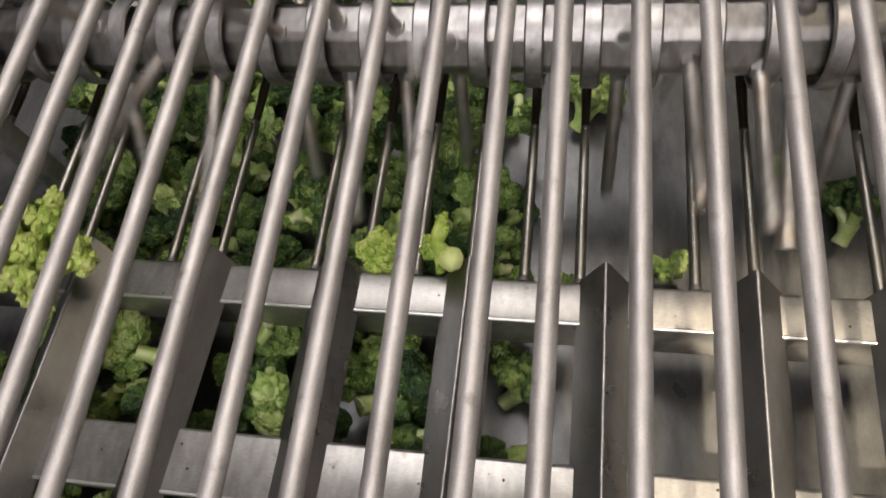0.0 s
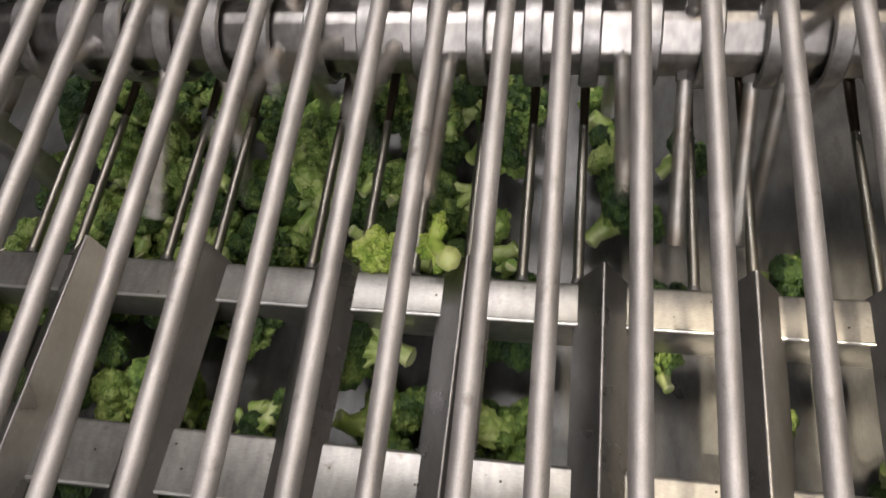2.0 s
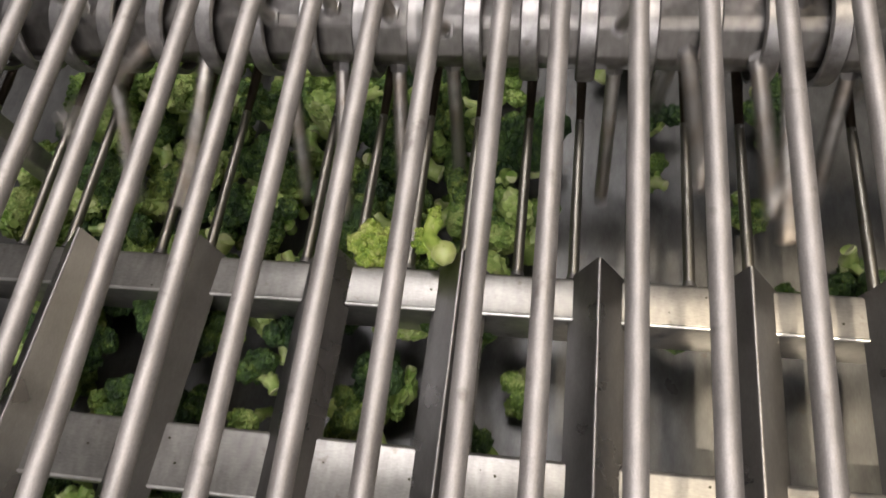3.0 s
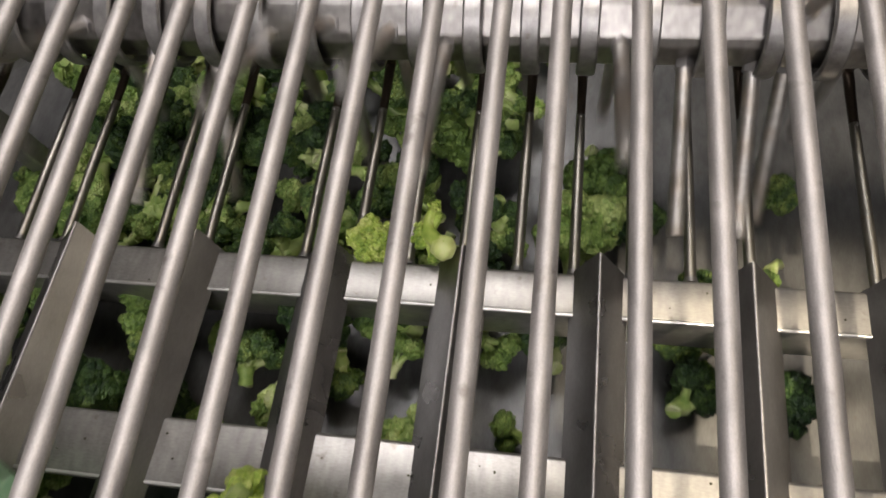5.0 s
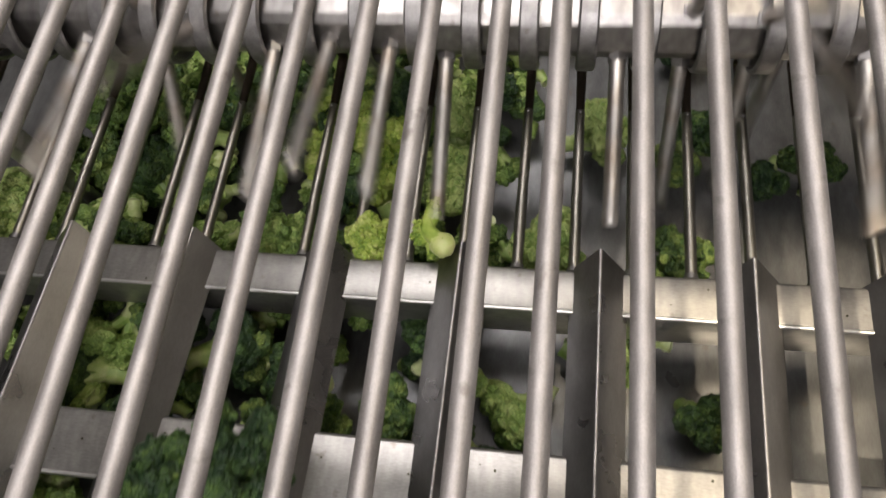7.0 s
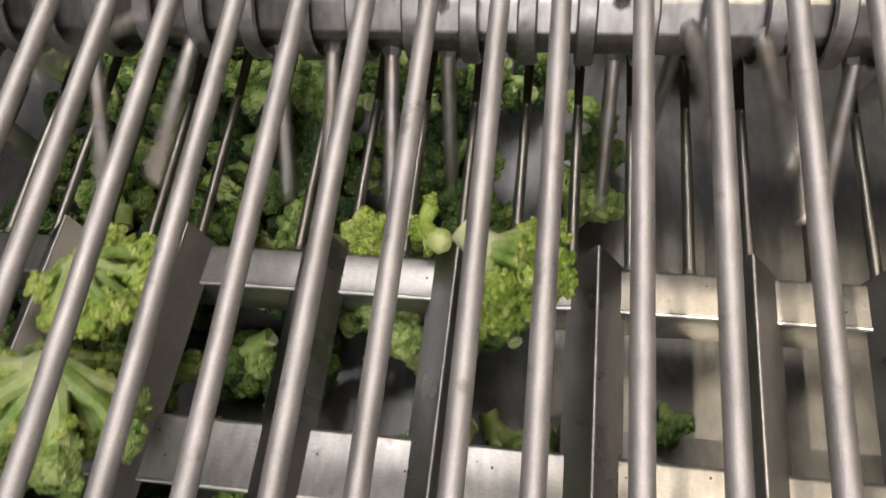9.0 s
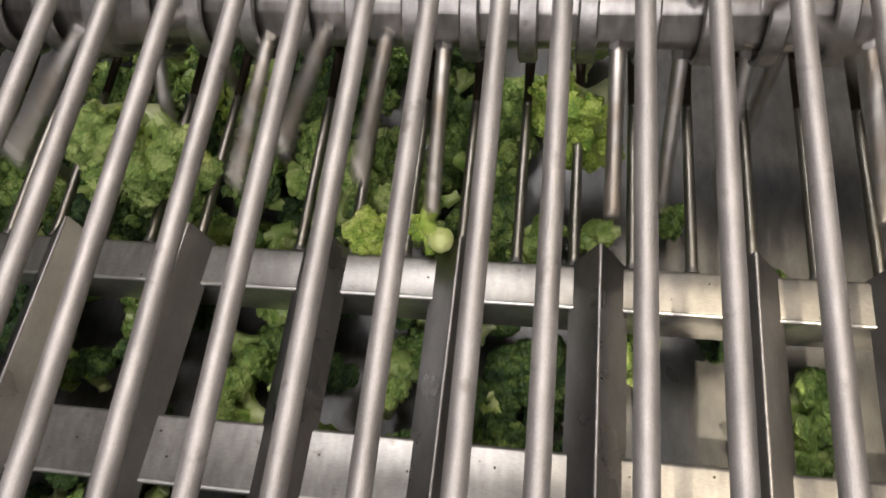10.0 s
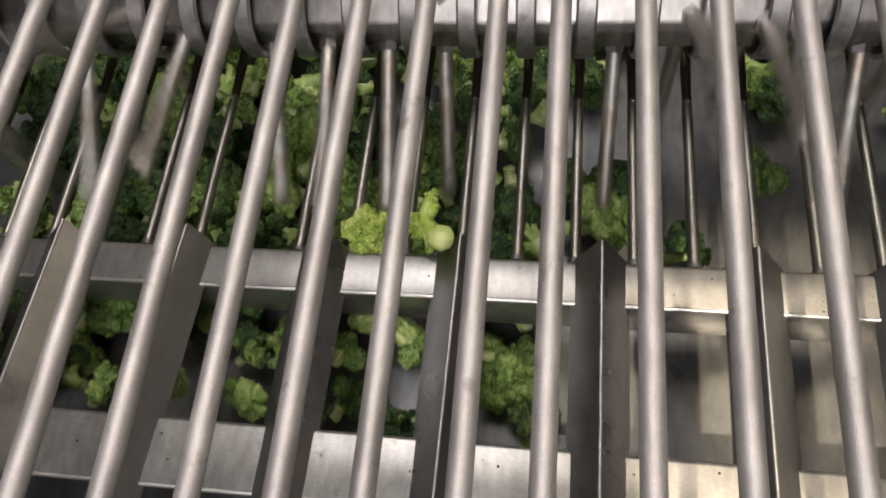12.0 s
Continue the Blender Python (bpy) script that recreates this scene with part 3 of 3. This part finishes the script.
def stuck_floret():
    """A bright forked sprig with a round cut knob and a darker floret, both caught on the beam."""
    f = empty("broccoli_sprig", "bright yellow-green forked sprig caught against the beam", "sprig")
    f.matrix_basis = pose(-0.0990, 0.2190, -0.002)
    joint = Vector((0, 0, 0))
    stalk = part("stem", tube(bmesh.new(), [(0.016, -0.0125, 0.006), (0.010, -0.008, 0.004), (0.001, 0.002, 0), (-0.0005, 0.012, 0), (0.002, 0.020, 0.001)], [0.0072, 0.0066, 0.0062, 0.0044, 0.0046], 12), M_FRESH, f)
    part("knob", lump(bmesh.new(), (0.0145, -0.0115, 0.004), 0.0100, 3, 0.10, 3, 0.9), M_FRESH, stalk, "smooth round cut knob")
    for k, (x, y, z, r) in enumerate(((0.003, 0.0235, 0.002, 0.0066), (-0.0065, 0.0045, 0, 0.0060), (-0.004, -0.0065, -0.002, 0.0058), (0.006, -0.017, -0.004, 0.0052), (0.0075, 0.017, 0, 0.0040), (-0.009, -0.002, -0.004, 0.0050))):
        bud, rnd = bmesh.new(), random.Random(k)
        lump(bud, (x, y, z), r * 0.85, 2, 0.25, k + 2)
        for j in range(8):
            d = Vector((rnd.gauss(0, 1), rnd.gauss(0, 1), rnd.gauss(0.4, 1))).normalized()
            lump(bud, Vector((x, y, z)) + d * r * 0.75, r * rnd.uniform(0.28, 0.45), 2, 0.3, j + k, 0.9)
        part("crown", bud, M_BRIGHT, f)
        part("branch", tube(bmesh.new(), [joint, (x * 0.6, y * 0.6, z * 0.6 - 0.001), (x, y, z)], [0.0045, 0.0034, 0.0036], 8), M_FRESH, stalk)
    f2 = floret(22, 0.046, "bright", "green floret caught against the beam", 6)
    f2.matrix_basis = pose(-0.146, 0.222, -0.022, 30, -10, 70)


stuck_floret()


def crumbs():
    """Bits of broccoli left on the beams."""
    rnd, bm = random.Random(5), bmesh.new()
    for k in range(56):
        y0, y1 = ((0.170, 0.196), (0.026, 0.058))[k % 2]
        r = rnd.uniform(0.0004, 0.0011)
        lump(bm, (rnd.uniform(-0.42, 0.3), rnd.uniform(y0, y1), BEAM_Z + r * 0.4), r, 1, 0.5, k, 0.6)
    tagged(part("broccoli_crumbs", bm, M_CRUMB), "tiny dark bits of broccoli left on the beams", "crumbs", kind="stuff")


crumbs()

HEAD = head(31, 0.117, M_BRIGHT, "split bright green broccoli head with pale branching stalks", 18, 1.0, 0.25)
HEAD_2 = head(32, 0.092, M_BRIGHT, "split yellow-green broccoli head sliding on the angle bars", 15, 1.1, 0.2)
HEAD_3 = head(33, 0.100, M_BRIGHT, "bright green broccoli head piece with a long stalk", 15, 1.05, 1.3)
HEAD_4 = head(34, 0.126, M_PALE, "frilly green broccoli head lying against another piece", 20, 1.0, 0.25)
HEAD_5 = head(35, 0.110, M_CROWN, "large dark green broccoli head sliding on the angle bars")
HEAD_6 = head(36, 0.090, M_BRIGHT, "yellow-green broccoli head at the edge of the bars", 14)
LEAF = leaf(0.13)


def motions():
    """Everything that moves: the shaft, the stream of florets, the large pieces on the bars."""
    rows = [(k / 15, pose(0, SHAFT_Y, SHAFT_Z, -360 * (k / 15 - 2.5) / TURN)) for k in range(181)]
    walk(SHAFT, rows)
    for ob, rows in MOVES:
        walk(ob, rows)
    walk(HEAD, [
        (0.0, pose(-0.190, -0.970, 0.050, 150, 0, 20)), (4.6, pose(-0.182, -0.100, 0.050, 150, 0, 15)), (5.2, pose(-0.182, 0.011, 0.050, 150, 0, 12)),
        (5.5, pose(-0.184, 0.069, 0.050, 150, 8, 10)), (5.8, pose(-0.182, 0.122, 0.050, 146, 6, 5)), (6.0, pose(-0.179, 0.148, 0.050, 140, -4, 0)),
        (6.3, pose(-0.169, 0.191, 0.044, 122, 0, -10)), (6.5, pose(-0.156, 0.232, 0.032, 95, 10, -20)), (6.9, pose(-0.185, 0.310, -0.060, 50, 20, -40)),
        (7.6, pose(-0.190, 0.460, -0.105, 20, 20, -60)), (12.0, pose(-0.190, 1.300, -0.105, 10, 20, -80)),
    ])
    walk(HEAD_2, [
        (0.0, pose(-0.315, -1.550, 0.050, 165, 0, 60)), (8.6, pose(-0.301, 0.057, 0.050, 165, 0, 40)), (8.8, pose(-0.301, 0.100, 0.050, 163, 0, 38)),
        (9.0, pose(-0.316, 0.140, 0.050, 160, 4, 30)), (9.3, pose(-0.306, 0.211, 0.038, 120, -4, 20)),
        (9.7, pose(-0.330, 0.310, -0.050, 70, 0, 10)), (10.3, pose(-0.330, 0.440, -0.105, 25, 0, 0)), (12.0, pose(-0.330, 0.750, -0.105, 10, 0, -10)),
    ])
    walk(HEAD_3, [
        (0.0, pose(-0.020, -1.550, 0.048, 108, 0, 90)), (8.6, pose(-0.014, 0.077, 0.048, 108, 0, 75)), (8.8, pose(-0.017, 0.122, 0.048, 108, 0, 70)),
        (9.0, pose(-0.021, 0.167, 0.048, 106, 4, 62)), (9.3, pose(-0.029, 0.206, 0.044, 110, 0, 30)), (9.5, pose(0.011, 0.282, 0.042, 116, -4, -4)),
        (9.9, pose(0.014, 0.335, -0.020, 100, 10, -30)), (10.5, pose(0.000, 0.372, -0.090, 60, 10, -50)), (11.0, pose(-0.004, 0.440, -0.108, 30, 10, -60)), (12.0, pose(-0.010, 0.650, -0.108, 10, 0, -70)),
    ])
    walk(HEAD_4, [
        (0.0, pose(-0.345, -1.650, 0.050, 140, 0, -40)), (9.0, pose(-0.323, 0.053, 0.050, 138, 0, -30)),
        (9.3, pose(-0.330, 0.107, 0.050, 136, 4, -20)), (9.5, pose(-0.318, 0.145, 0.050, 134, 4, -14)), (9.6, pose(-0.321, 0.182, 0.046, 125, 0, -10)), (9.9, pose(-0.338, 0.250, 0.026, 105, 0, -4)),
        (10.6, pose(-0.360, 0.400, -0.105, 40, 0, 10)), (12.0, pose(-0.360, 0.700, -0.105, 15, 0, 20)),
    ])
    walk(HEAD_5, [
        (0.0, pose(-0.260, -1.450, 0.050, 20, 0, 0)), (6.8, pose(-0.241, -0.043, 0.050, 18, 0, 20)), (7.0, pose(-0.205, 0.012, 0.050, 16, 4, 24)), (7.2, pose(-0.212, 0.067, 0.050, 10, 0, 30)),
        (7.7, pose(-0.225, 0.191, 0.044, -20, 0, 40)), (8.2, pose(-0.235, 0.300, -0.050, -60, 0, 60)), (8.8, pose(-0.235, 0.450, -0.100, -80, 0, 80)), (12.0, pose(-0.235, 1.000, -0.100, -80, 0, 90)),
    ])
    walk(HEAD_6, [
        (0.0, pose(-0.407, 0.177, 0.048, 15, 0, 0)), (0.3, pose(-0.412, 0.225, 0.030, -10, 0, 20)), (0.9, pose(-0.430, 0.330, -0.080, -50, 0, 40)),
        (1.6, pose(-0.430, 0.460, -0.105, -70, 0, 60)), (12.0, pose(-0.430, 2.400, -0.105, -75, 0, 80)),
    ])
    walk(LEAF, [
        (0.0, pose(-0.380, -0.950, 0.030, 0, 0, 20)), (5.0, pose(-0.380, -0.030, 0.042, 0, 5, 16)), (5.1, pose(-0.376, 0.020, 0.042, 0, 5, 15)), (5.3, pose(-0.368, 0.122, 0.042, 0, 5, 12)),
        (5.5, pose(-0.390, 0.207, 0.044, 5, 0, 10)), (5.8, pose(-0.385, 0.240, 0.030, -12, 5, 25)),
        (6.4, pose(-0.400, 0.330, -0.050, -25, 5, 60)), (7.2, pose(-0.390, 0.460, -0.120, -15, 0, 80)), (12.0, pose(-0.390, 1.300, -0.120, -10, 0, 90)),
    ])


motions()
